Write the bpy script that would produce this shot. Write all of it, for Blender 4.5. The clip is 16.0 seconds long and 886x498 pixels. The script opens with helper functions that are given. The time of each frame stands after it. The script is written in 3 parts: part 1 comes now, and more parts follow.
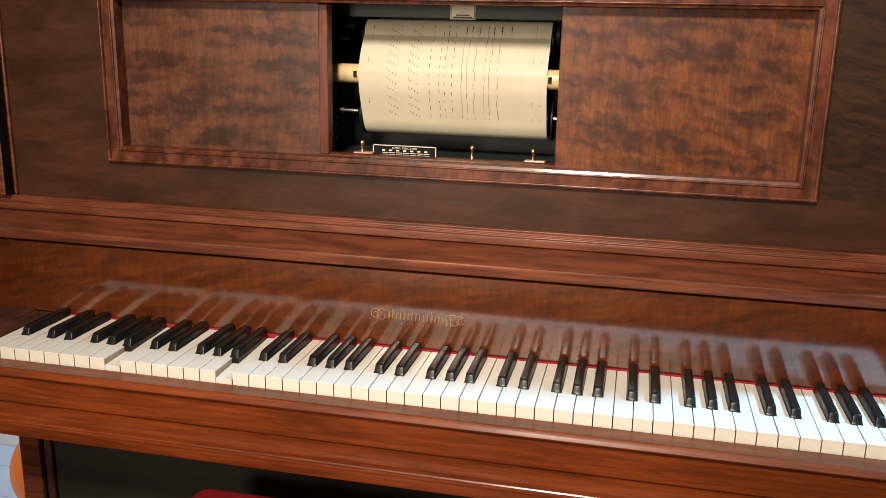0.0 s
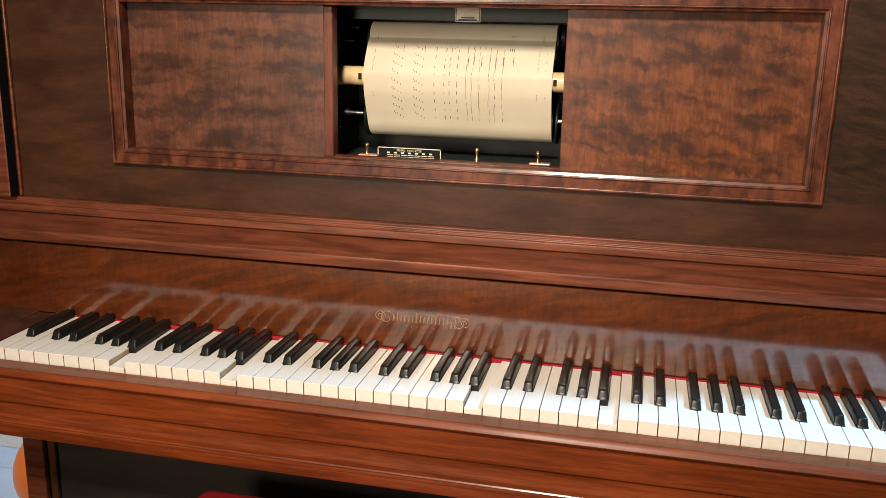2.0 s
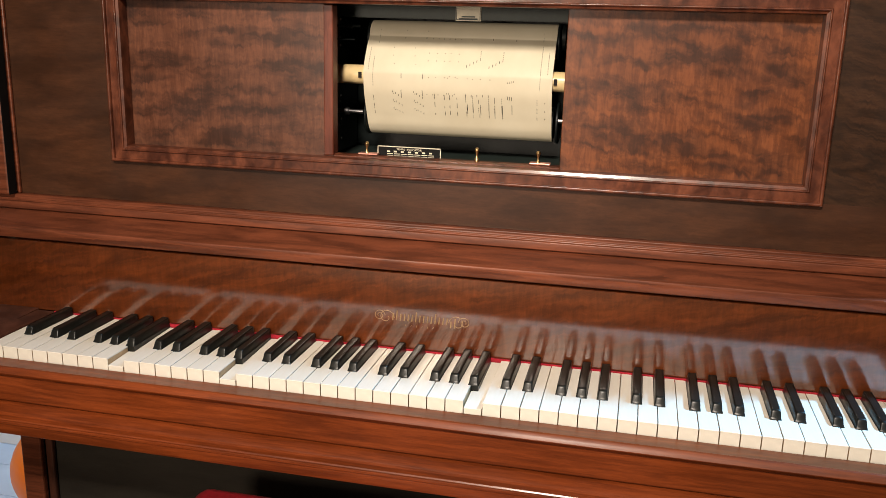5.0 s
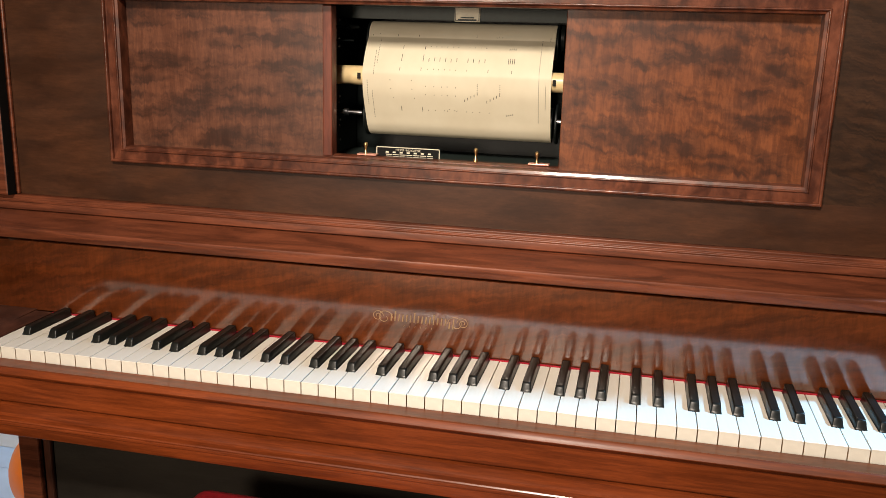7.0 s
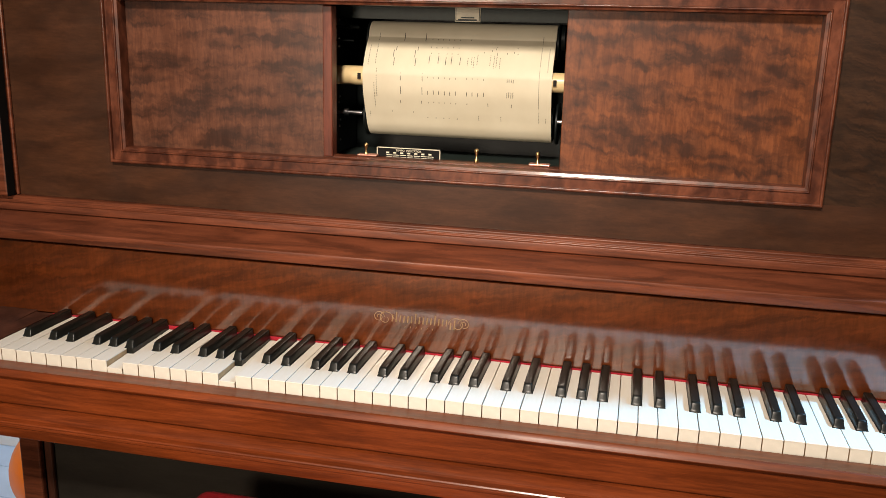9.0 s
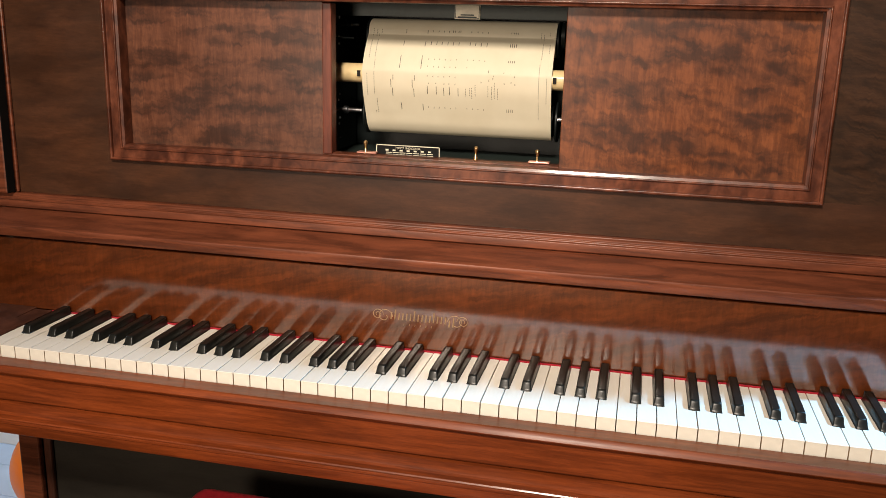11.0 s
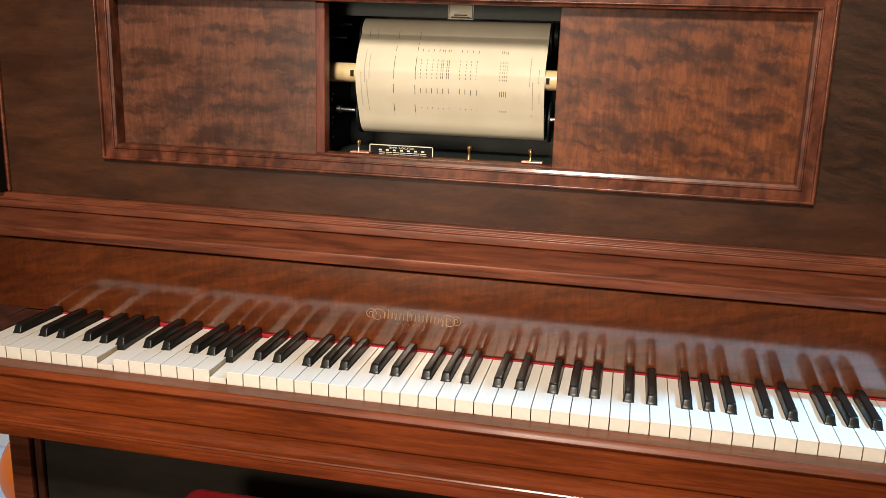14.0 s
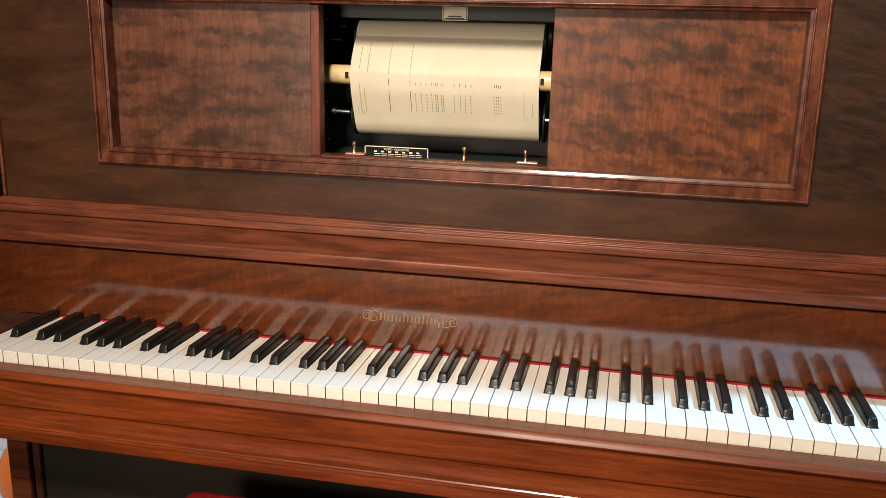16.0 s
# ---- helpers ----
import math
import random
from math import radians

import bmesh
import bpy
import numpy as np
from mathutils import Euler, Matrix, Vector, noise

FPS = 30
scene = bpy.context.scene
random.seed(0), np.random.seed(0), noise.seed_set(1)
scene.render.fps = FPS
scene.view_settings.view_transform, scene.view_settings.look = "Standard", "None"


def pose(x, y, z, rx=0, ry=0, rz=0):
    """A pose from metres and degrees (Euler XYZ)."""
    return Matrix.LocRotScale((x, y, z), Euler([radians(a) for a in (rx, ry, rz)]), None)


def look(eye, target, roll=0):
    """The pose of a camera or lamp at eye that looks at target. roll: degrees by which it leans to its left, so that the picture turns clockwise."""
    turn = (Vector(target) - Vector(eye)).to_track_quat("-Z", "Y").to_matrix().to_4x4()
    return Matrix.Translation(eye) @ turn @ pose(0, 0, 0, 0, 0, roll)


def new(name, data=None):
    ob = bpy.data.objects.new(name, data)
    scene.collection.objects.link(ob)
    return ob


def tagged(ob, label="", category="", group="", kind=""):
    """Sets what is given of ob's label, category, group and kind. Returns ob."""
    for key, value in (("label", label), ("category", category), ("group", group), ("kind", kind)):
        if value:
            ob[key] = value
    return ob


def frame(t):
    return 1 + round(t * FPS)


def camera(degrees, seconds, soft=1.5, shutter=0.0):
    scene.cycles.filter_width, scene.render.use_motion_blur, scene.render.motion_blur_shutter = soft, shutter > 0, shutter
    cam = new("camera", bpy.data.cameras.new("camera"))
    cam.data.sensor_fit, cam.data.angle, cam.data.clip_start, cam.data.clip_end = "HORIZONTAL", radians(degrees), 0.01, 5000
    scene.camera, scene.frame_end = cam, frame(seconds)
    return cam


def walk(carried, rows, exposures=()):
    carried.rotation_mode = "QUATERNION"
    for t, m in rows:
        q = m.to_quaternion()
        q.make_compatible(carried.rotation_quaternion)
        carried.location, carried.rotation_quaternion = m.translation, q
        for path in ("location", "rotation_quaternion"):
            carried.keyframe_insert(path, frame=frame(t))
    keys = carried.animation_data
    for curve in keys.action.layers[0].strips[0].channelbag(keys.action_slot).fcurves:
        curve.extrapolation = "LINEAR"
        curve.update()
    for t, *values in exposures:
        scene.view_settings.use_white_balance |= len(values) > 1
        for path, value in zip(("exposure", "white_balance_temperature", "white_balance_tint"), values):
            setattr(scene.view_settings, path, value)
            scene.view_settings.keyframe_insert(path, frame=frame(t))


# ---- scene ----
# ---- camera ----
cam = camera(53.89, 16.0, soft=0.5)
PATH = [
    (0, (0.8757, -0.9840, 1.1672), (0.4554, 0.9076, 0.6720), 1.18),
    (0.5, (0.8770, -0.9818, 1.1645), (0.4502, 0.9091, 0.6721), 1.15),
    (1, (0.8739, -0.9847, 1.1628), (0.4490, 0.9074, 0.6736), 1.22),
    (1.5, (0.8691, -0.9872, 1.1614), (0.4487, 0.9072, 0.6770), 1.31),
    (2, (0.8725, -0.9848, 1.1648), (0.4464, 0.9077, 0.6783), 1.27),
    (2.5, (0.8747, -0.9816, 1.1630), (0.4402, 0.9092, 0.6769), 1.29),
    (3, (0.8745, -0.9821, 1.1645), (0.4426, 0.9084, 0.6750), 1.26),
    (3.5, (0.8756, -0.9823, 1.1606), (0.4394, 0.9093, 0.6791), 1.31),
    (4, (0.8694, -0.9839, 1.1695), (0.4433, 0.9064, 0.6745), 1.29),
    (6.5, (0.8673, -0.9832, 1.1634), (0.4504, 0.9116, 0.6774), 1.65),
    (7, (0.8718, -0.9830, 1.1605), (0.4495, 0.9119, 0.6798), 1.58),
    (7.5, (0.8711, -0.9818, 1.1634), (0.4553, 0.9127, 0.6758), 1.62),
    (8, (0.8793, -0.9825, 1.1632), (0.4478, 0.9099, 0.6808), 1.50),
    (8.5, (0.8742, -0.9855, 1.1636), (0.4503, 0.9093, 0.6840), 1.49),
    (9, (0.8663, -0.9815, 1.1697), (0.4506, 0.9114, 0.6757), 1.49),
    (11.5, (0.8737, -0.9785, 1.1626), (0.4477, 0.9131, 0.6724), 1.54),
    (12, (0.8702, -0.9809, 1.1621), (0.4520, 0.9121, 0.6705), 1.71),
    (12.5, (0.8687, -0.9808, 1.1603), (0.4543, 0.9144, 0.6743), 1.80),
    (13, (0.8689, -0.9805, 1.1603), (0.4560, 0.9152, 0.6744), 1.81),
    (13.5, (0.8701, -0.9791, 1.1654), (0.4584, 0.9139, 0.6684), 1.72),
    (14, (0.8691, -0.9817, 1.1595), (0.4658, 0.9165, 0.6754), 1.73),
    (14.5, (0.8680, -0.9815, 1.1634), (0.4718, 0.9169, 0.6743), 1.64),
    (15, (0.8729, -0.9770, 1.1697), (0.4707, 0.9181, 0.6727), 1.44),
    (15.5, (0.8723, -0.9769, 1.1686), (0.4731, 0.9185, 0.6705), 1.36),
    (16, (0.8731, -0.9822, 1.1626), (0.4733, 0.9163, 0.6770), 1.35),
]
walk(cam, [(t, look(eye, target, roll)) for t, eye, target, roll in PATH])

# ---- light ----
world = bpy.data.worlds.new("world")
world.use_nodes = True
scene.world = world
world.node_tree.nodes["Background"].inputs["Color"].default_value = (0.9, 0.93, 1.0, 1)
world.node_tree.nodes["Background"].inputs["Strength"].default_value = 0.25
scene.view_settings.exposure = 0.0


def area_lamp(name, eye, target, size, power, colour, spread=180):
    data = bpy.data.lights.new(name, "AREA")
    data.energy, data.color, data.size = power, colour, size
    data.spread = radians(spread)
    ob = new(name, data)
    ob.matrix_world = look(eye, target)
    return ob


# warm ceiling lamp behind the camera, a broad soft fill added low on the bass side, a cool ceiling lamp over the treble
# end, and a cool light added for the floor in the corner beside the piano
area_lamp("ceiling_lamp_warm", (0.66, -1.85, 2.36), (0.62, 0.22, 0.85), 0.30, 13.4, (1.0, 0.855, 0.71), 74)
# added fill that lifts the shaded spool box; stands for no particular lamp
area_lamp("front_fill", (0.10, -2.10, 1.22), (0.66, 0.22, 0.95), 0.42, 4.9, (1.0, 0.82, 0.65), 80)
area_lamp("ceiling_lamp_cool", (2.2, 0.42, 2.52), (1.28, 0.0, 0.72), 0.09, 7.8, (0.25, 0.61, 1.0), 50)
# added to brighten the floor patch with a daylight tint; no window is built
area_lamp("floor_daylight_fill", (-2.50, 0.45, 1.45), (-0.65, 0.70, 0.0), 0.8, 7.0, (0.58, 0.78, 1.0), 80)


# ---- materials ----
def material(name):
    m = bpy.data.materials.new(name)
    m.use_nodes = True
    n = m.node_tree.nodes
    return m, n, m.node_tree.links, n["Principled BSDF"]


def ramp(nodes, stops):
    r = nodes.new("ShaderNodeValToRGB")
    e = r.color_ramp.elements
    while len(e) < len(stops):
        e.new(0.5)
    for i, (at, c) in enumerate(stops):
        e[i].position, e[i].color = at, (*c, 1)
    return r


def noise_tex(nodes, links, scale, detail=4, rough=0.55, distort=0.0, loc=(0, 0, 0), freq=1.0):
    co = nodes.new("ShaderNodeTexCoord")
    mp = nodes.new("ShaderNodeMapping")
    mp.inputs["Scale"].default_value = scale
    mp.inputs["Location"].default_value = loc
    nz = nodes.new("ShaderNodeTexNoise")
    nz.inputs["Scale"].default_value = freq
    nz.inputs["Detail"].default_value = detail
    nz.inputs["Roughness"].default_value = rough
    nz.inputs["Distortion"].default_value = distort
    links.new(co.outputs["Object"], mp.inputs["Vector"])
    links.new(mp.outputs["Vector"], nz.inputs["Vector"])
    return nz.outputs["Fac"]


def mix(nodes, links, a, b, fac, mode="MIX"):
    m = nodes.new("ShaderNodeMix")
    m.data_type, m.blend_type = "RGBA", mode
    for k, v in ((6, a), (7, b), (0, fac)):
        if isinstance(v, (int, float)):
            m.inputs[k].default_value = v
        elif isinstance(v, tuple):
            m.inputs[k].default_value = (*v, 1)
        else:
            links.new(v, m.inputs[k])
    return m.outputs[2]


def bump(nodes, links, bsdf, height, strength=0.1, distance=0.001):
    b = nodes.new("ShaderNodeBump")
    b.inputs["Strength"].default_value, b.inputs["Distance"].default_value = strength, distance
    links.new(height, b.inputs["Height"])
    links.new(b.outputs["Normal"], bsdf.inputs["Normal"])


def wood(name, dark, light, figure, grain=(25, 25, 420), loc=(0, 0, 0), rough=0.42, coat=0.1, band=(0.38, 0.62), fine=0.5, gloss=0.25, ior=1.5, spec=0.35, ragged=0.0, gold=0.0, mot=0.8, swirl=0.9, tilt=0.0, fleck=0.0):
    """Varnished wood: broad figure of the veneer with ragged edges, finer mottle, pores, worn gloss."""
    m, n, l, b = material(name)
    small = noise_tex(n, l, grain, 5, 0.65, 0.3, loc)
    co = n.new("ShaderNodeTexCoord")
    off = n.new("ShaderNodeVectorMath")
    off.operation = "MULTIPLY_ADD"
    off.inputs[1].default_value = (0.0, 0.0, ragged)
    comb = n.new("ShaderNodeCombineXYZ")
    l.new(noise_tex(n, l, (120, 120, 8), 3, 0.6, 0.0, loc), comb.inputs["Z"])
    l.new(comb.outputs["Vector"], off.inputs[0])
    l.new(co.outputs["Object"], off.inputs[2])

    def figured(scale, detail, distort, shift):
        mp = n.new("ShaderNodeMapping")
        mp.inputs["Scale"].default_value = scale
        mp.inputs["Location"].default_value = shift
        mp.vector_type = "TEXTURE" if tilt else "POINT"
        if tilt:
            mp.inputs["Scale"].default_value = tuple(1 / v for v in scale)
            mp.inputs["Rotation"].default_value = (0, radians(tilt), 0)
        nz = n.new("ShaderNodeTexNoise")
        nz.inputs["Scale"].default_value, nz.inputs["Detail"].default_value = 1.0, detail
        nz.inputs["Roughness"].default_value, nz.inputs["Distortion"].default_value = 0.55, distort
        l.new(off.outputs["Vector"], mp.inputs["Vector"])
        l.new(mp.outputs["Vector"], nz.inputs["Vector"])
        return nz.outputs["Fac"]

    big = figured(figure, 4, swirl, loc)
    mid = tuple((a + c) / 2 for a, c in zip(dark, light))
    r = ramp(n, [(band[0], dark), (sum(band) / 2, mid), (band[1], light)])
    l.new(big, r.inputs["Fac"])
    mottle = figured(tuple(2.6 * v for v in figure), 4, 0.6, (loc[0] + 9, loc[1], loc[2] + 5))
    rm = ramp(n, [(0.34, (0.66, 0.62, 0.60)), (0.62, (1.08, 1.07, 1.06))])
    l.new(mottle, rm.inputs["Fac"])
    c = mix(n, l, r.outputs["Color"], rm.outputs["Color"], mot, "MULTIPLY")
    r2 = ramp(n, [(0.3, (0.45, 0.40, 0.38)), (0.62, (1, 1, 1))])
    l.new(small, r2.inputs["Fac"])
    c = mix(n, l, c, r2.outputs["Color"], fine, "MULTIPLY")
    if fleck:
        flecks = noise_tex(n, l, (125, 125, 26), 3, 0.6, 0.5, (loc[0], 3, 7))
        r4 = ramp(n, [(0.43, (0.64, 0.58, 0.54)), (0.55, (1, 1, 1)), (0.72, (1.16, 1.14, 1.12))])
        l.new(flecks, r4.inputs["Fac"])
        c = mix(n, l, c, r4.outputs["Color"], fleck, "MULTIPLY")
    wide = noise_tex(n, l, (2.2, 2.2, 3.1), 3, 0.5, 0.4, (3, 1, 2))
    r3 = ramp(n, [(0.35, (0.74, 0.73, 0.72)), (0.68, (1.12, 1.08, 1.02 - gold))])
    l.new(wide, r3.inputs["Fac"])
    c = mix(n, l, c, r3.outputs["Color"], 0.9, "MULTIPLY")
    l.new(c, b.inputs["Base Color"])
    wear = noise_tex(n, l, (9, 9, 14), 6, 0.65, 0.2, (1, 7, 3))
    rr = ramp(n, [(0.3, (rough * 0.82,) * 3), (0.7, (rough * 1.2,) * 3)])
    l.new(wear, rr.inputs["Fac"])
    l.new(rr.outputs["Color"], b.inputs["Roughness"])
    b.inputs["Specular IOR Level"].default_value = spec
    b.inputs["Coat Weight"].default_value = coat
    b.inputs["Coat Roughness"].default_value = gloss
    b.inputs["Coat IOR"].default_value = ior
    bump(n, l, b, small, 0.06, 0.0005)
    return m


def plain(name, colour, rough=0.4, metal=0.0, vary=0.15, scale=60, coat=0.0, bumps=0.03):
    m, n, l, b = material(name)
    nz = noise_tex(n, l, (scale,) * 3, 4, 0.6)
    r = ramp(n, [(0.3, tuple(c * (1 - vary) for c in colour)), (0.7, tuple(min(1, c * (1 + vary * 0.6)) for c in colour))])
    l.new(nz, r.inputs["Fac"])
    l.new(r.outputs["Color"], b.inputs["Base Color"])
    b.inputs["Roughness"].default_value, b.inputs["Metallic"].default_value = rough, metal
    b.inputs["Coat Weight"].default_value = coat
    bump(n, l, b, nz, bumps, 0.001)
    return m


FLAME = wood("flame_mahogany", (0.0644, 0.0237, 0.0130), (0.1803, 0.0668, 0.0346), (15, 15, 54), (300, 300, 40), band=(0.38, 0.59), fine=0.45, spec=0.4, ragged=0.017, mot=0.5, swirl=0.4, fleck=0.6)
FLAME_B = wood("flame_mahogany_golden", (0.0776, 0.0231, 0.0086), (0.2328, 0.0704, 0.0240), (19, 19, 48), (300, 300, 40), (5, 2, 8), band=(0.37, 0.59), fine=0.45, spec=0.35, ragged=0.017, gold=0.2, mot=0.5, swirl=0.5, tilt=8, fleck=0.7)
FIELD = wood("straight_mahogany", (0.0440, 0.0173, 0.0080), (0.0814, 0.0313, 0.0138), (8, 8, 30), (60, 60, 420), (2, 0, 4), rough=0.44, fine=0.45, spec=0.3, ragged=0.009, mot=0.5, swirl=0.6, band=(0.34, 0.66))
# wavy figure of the treble stile; its darker tone also carries weaker light there
FIELD_WAVY = wood("dim_wavy_mahogany", (0.028, 0.0135, 0.0070), (0.062, 0.0280, 0.0135), (10, 10, 44), (60, 60, 420), (6, 1, 2), rough=0.44, fine=0.4, spec=0.25, ragged=0.012, mot=0.6, swirl=2.0, band=(0.36, 0.64), tilt=11)
FRAME = wood("frame_mahogany", (0.0780, 0.0231, 0.0124), (0.2000, 0.0639, 0.0331), (34, 20, 20), (130, 90, 90), (1, 3, 0), rough=0.36, coat=0.22, fine=0.45, gloss=0.12, spec=0.3, ragged=0.003)
RAIL = wood("rail_mahogany", (0.1029, 0.0296, 0.0140), (0.2152, 0.0630, 0.0295), (6, 34, 80), (24, 360, 480), (7, 0, 1), rough=0.42, coat=0.08, gloss=0.18, spec=0.3, fine=0.32, ragged=0.004, mot=0.45)
FALL = wood("fallboard_mahogany", (0.0644, 0.0186, 0.0061), (0.1476, 0.0432, 0.0133), (12, 20, 66), (200, 120, 40), (4, 4, 1), rough=0.36, coat=1.0, band=(0.30, 0.68), gloss=0.13, ior=1.9, spec=0.3, ragged=0.010, mot=0.6, swirl=0.9, tilt=-14, fleck=0.25)
BED = wood("keybed_mahogany", (0.1422, 0.0293, 0.0065), (0.2314, 0.0493, 0.0114), (6, 70, 100), (60, 480, 900), (0, 6, 2), rough=0.42, spec=0.25, coat=0.2, fine=0.42, gloss=0.16, ragged=0.002, mot=0.5)
SLIP = wood("key_slip_mahogany", (0.1403, 0.0293, 0.0065), (0.2290, 0.0493, 0.0114), (6, 70, 100), (60, 480, 900), (2, 5, 2), rough=0.42, spec=0.22, coat=0.1, fine=0.42, gloss=0.22, ragged=0.002, mot=0.5)
STILE = wood("red_edge_mahogany", (0.1500, 0.0355, 0.0178), (0.2600, 0.0655, 0.0356), (30, 30, 6), (300, 300, 20))
LOWER = wood("near_black_panel", (0.038, 0.034, 0.029), (0.048, 0.043, 0.036), (4, 4, 20), (60, 60, 300), rough=0.45, coat=0.0, spec=0.2, fine=0.25, mot=0.25)
LEG = wood("dark_leg_mahogany", (0.050, 0.018, 0.011), (0.105, 0.040, 0.025), (20, 20, 5), (200, 200, 20))
BLACK = plain("black_lacquer", (0.007, 0.010, 0.010), 0.4, vary=0.3)
GREEN = plain("dark_green_board", (0.018, 0.030, 0.026), 0.55, vary=0.25, scale=90)
FELT = plain("red_felt", (0.36, 0.010, 0.024), 0.95, vary=0.25, scale=900, bumps=0.3)
BRASS = plain("brass", (0.72, 0.50, 0.24), 0.28, 1.0, vary=0.1)
BAR = plain("tan_tracker_bar", (0.74, 0.57, 0.30), 0.3, 0.0, vary=0.12)
STEEL = plain("steel", (0.55, 0.55, 0.57), 0.3, 1.0)
COPPER = plain("rose_copper", (0.62, 0.30, 0.23), 0.35, 0.4)
GOLD = plain("worn_gilt", (0.38, 0.235, 0.12), 0.5, 0.3, vary=0.35, scale=220)
INK = plain("black_hole", (0.012, 0.009, 0.007), 0.9)
PRINT = plain("cream_print", (0.75, 0.70, 0.55), 0.6)
PLATE = plain("black_plate", (0.006, 0.006, 0.006), 0.65)
PLATE.node_tree.nodes["Principled BSDF"].inputs["Specular IOR Level"].default_value = 0.15
RED = plain("red_leather", (0.26, 0.012, 0.018), 0.38, vary=0.25, scale=140, bumps=0.15)
ORANGE = plain("orange_plastic", (0.82, 0.18, 0.007), 0.45, vary=0.06, scale=12)
WALL = plain("warm_wall_paint", (0.76, 0.68, 0.55), 0.8, vary=0.05, scale=20)
CEIL = plain("cream_ceiling_paint", (0.80, 0.76, 0.68), 0.85, vary=0.04, scale=20)
WHITEPAINT = plain("white_gloss_paint", (0.80, 0.78, 0.74), 0.4, vary=0.04, scale=20)


def key_ivory():
    m, n, l, b = material("ivory_key")
    info = n.new("ShaderNodeObjectInfo")
    r = ramp(n, [(0.0, (0.81, 0.775, 0.69)), (0.7, (0.84, 0.81, 0.74)), (1.0, (0.80, 0.755, 0.66))])
    l.new(info.outputs["Random"], r.inputs["Fac"])
    nz = noise_tex(n, l, (60, 14, 60), 4, 0.6)
    r2 = ramp(n, [(0.35, (0.90, 0.87, 0.80)), (0.6, (1, 1, 1))])
    l.new(nz, r2.inputs["Fac"])
    l.new(mix(n, l, r.outputs["Color"], r2.outputs["Color"], 0.6, "MULTIPLY"), b.inputs["Base Color"])
    b.inputs["Roughness"].default_value = 0.24
    bump(n, l, b, nz, 0.02, 0.0005)
    return m


def paper_mat():
    m, n, l, b = material("roll_paper")
    nz = noise_tex(n, l, (14, 20, 9), 4, 0.6)
    fine = noise_tex(n, l, (400, 400, 400), 3, 0.6)
    r = ramp(n, [(0.3, (0.64, 0.575, 0.425)), (0.7, (0.71, 0.650, 0.495))])
    l.new(nz, r.inputs["Fac"])
    l.new(r.outputs["Color"], b.inputs["Base Color"])
    b.inputs["Roughness"].default_value = 0.55
    bump(n, l, b, fine, 0.04, 0.0003)
    return m


FALL.node_tree.nodes["Principled BSDF"].inputs["Coat Tint"].default_value = (1.0, 0.83, 0.64, 1)
IVORY = key_ivory()
FRONT = plain("pale_key_front", (0.77, 0.745, 0.66), 0.35, vary=0.06, scale=80)
EBONY = plain("ebony_key", (0.0105, 0.011, 0.0096), 0.3, vary=0.3, scale=150)
EBONY.node_tree.nodes["Principled BSDF"].inputs["Specular IOR Level"].default_value = 0.28
BLACK.node_tree.nodes["Principled BSDF"].inputs["Specular IOR Level"].default_value = 0.18
KEYWOOD = plain("bare_key_wood", (0.52, 0.36, 0.20), 0.6, vary=0.2, scale=80)
PAPER = paper_mat()


# ---- mesh helpers ----
def finish(bm, name, mat, smooth=False):
    bmesh.ops.recalc_face_normals(bm, faces=bm.faces)
    me = bpy.data.meshes.new(name)
    bm.to_mesh(me)
    bm.free()
    me.materials.append(mat)
    if smooth:
        for p in me.polygons:
            p.use_smooth = True
        me.set_sharp_from_angle(angle=radians(smooth if smooth > 1 else 35))
    return me


def part(name, bm, mat, parent, label="", smooth=False):
    ob = new(name, finish(bm, name, mat, smooth) if isinstance(bm, bmesh.types.BMesh) else bm)
    ob.parent = parent
    return tagged(ob, label)


def thing(name, label, category, at=(0, 0, 0), group=""):
    ob = new(name)
    ob.location = at
    ob.empty_display_size = 0.05
    return tagged(ob, label, category, group)


def box(x0, x1, y0, y1, z0, z1, bevel=0.0, bm=None, seg=2):
    bm = bm or bmesh.new()
    made = bmesh.ops.create_cube(bm, size=1.0)["verts"]
    for v in made:
        v.co = ((x0 + x1) / 2 + v.co.x * (x1 - x0), (y0 + y1) / 2 + v.co.y * (y1 - y0), (z0 + z1) / 2 + v.co.z * (z1 - z0))
    if bevel:
        es = list({e for v in made for e in v.link_edges})
        bmesh.ops.bevel(bm, geom=es, offset=bevel, segments=seg, affect="EDGES", profile=0.5)
    return bm


def prism(profile, x0, x1, bm=None):
    """A closed profile of (y, z) drawn out along x."""
    bm = bm or bmesh.new()
    a = [bm.verts.new((x0, y, z)) for y, z in profile]
    b = [bm.verts.new((x1, y, z)) for y, z in profile]
    n = len(profile)
    for i in range(n):
        bm.faces.new((a[i], a[(i + 1) % n], b[(i + 1) % n], b[i]))
    bm.faces.new(a)
    bm.faces.new(list(reversed(b)))
    return bm


def slab(outline, z0, z1, bevel=0.0):
    """An (x, y) outline between two heights."""
    bm = bmesh.new()
    a = [bm.verts.new((x, y, z0)) for x, y in outline]
    b = [bm.verts.new((x, y, z1)) for x, y in outline]
    n = len(outline)
    for i in range(n):
        bm.faces.new((a[i], a[(i + 1) % n], b[(i + 1) % n], b[i]))
    bm.faces.new(list(reversed(a)))
    top = bm.faces.new(b)
    if bevel:
        bmesh.ops.bevel(bm, geom=list(top.edges), offset=bevel, segments=2, affect="EDGES", profile=0.5)
    return bm


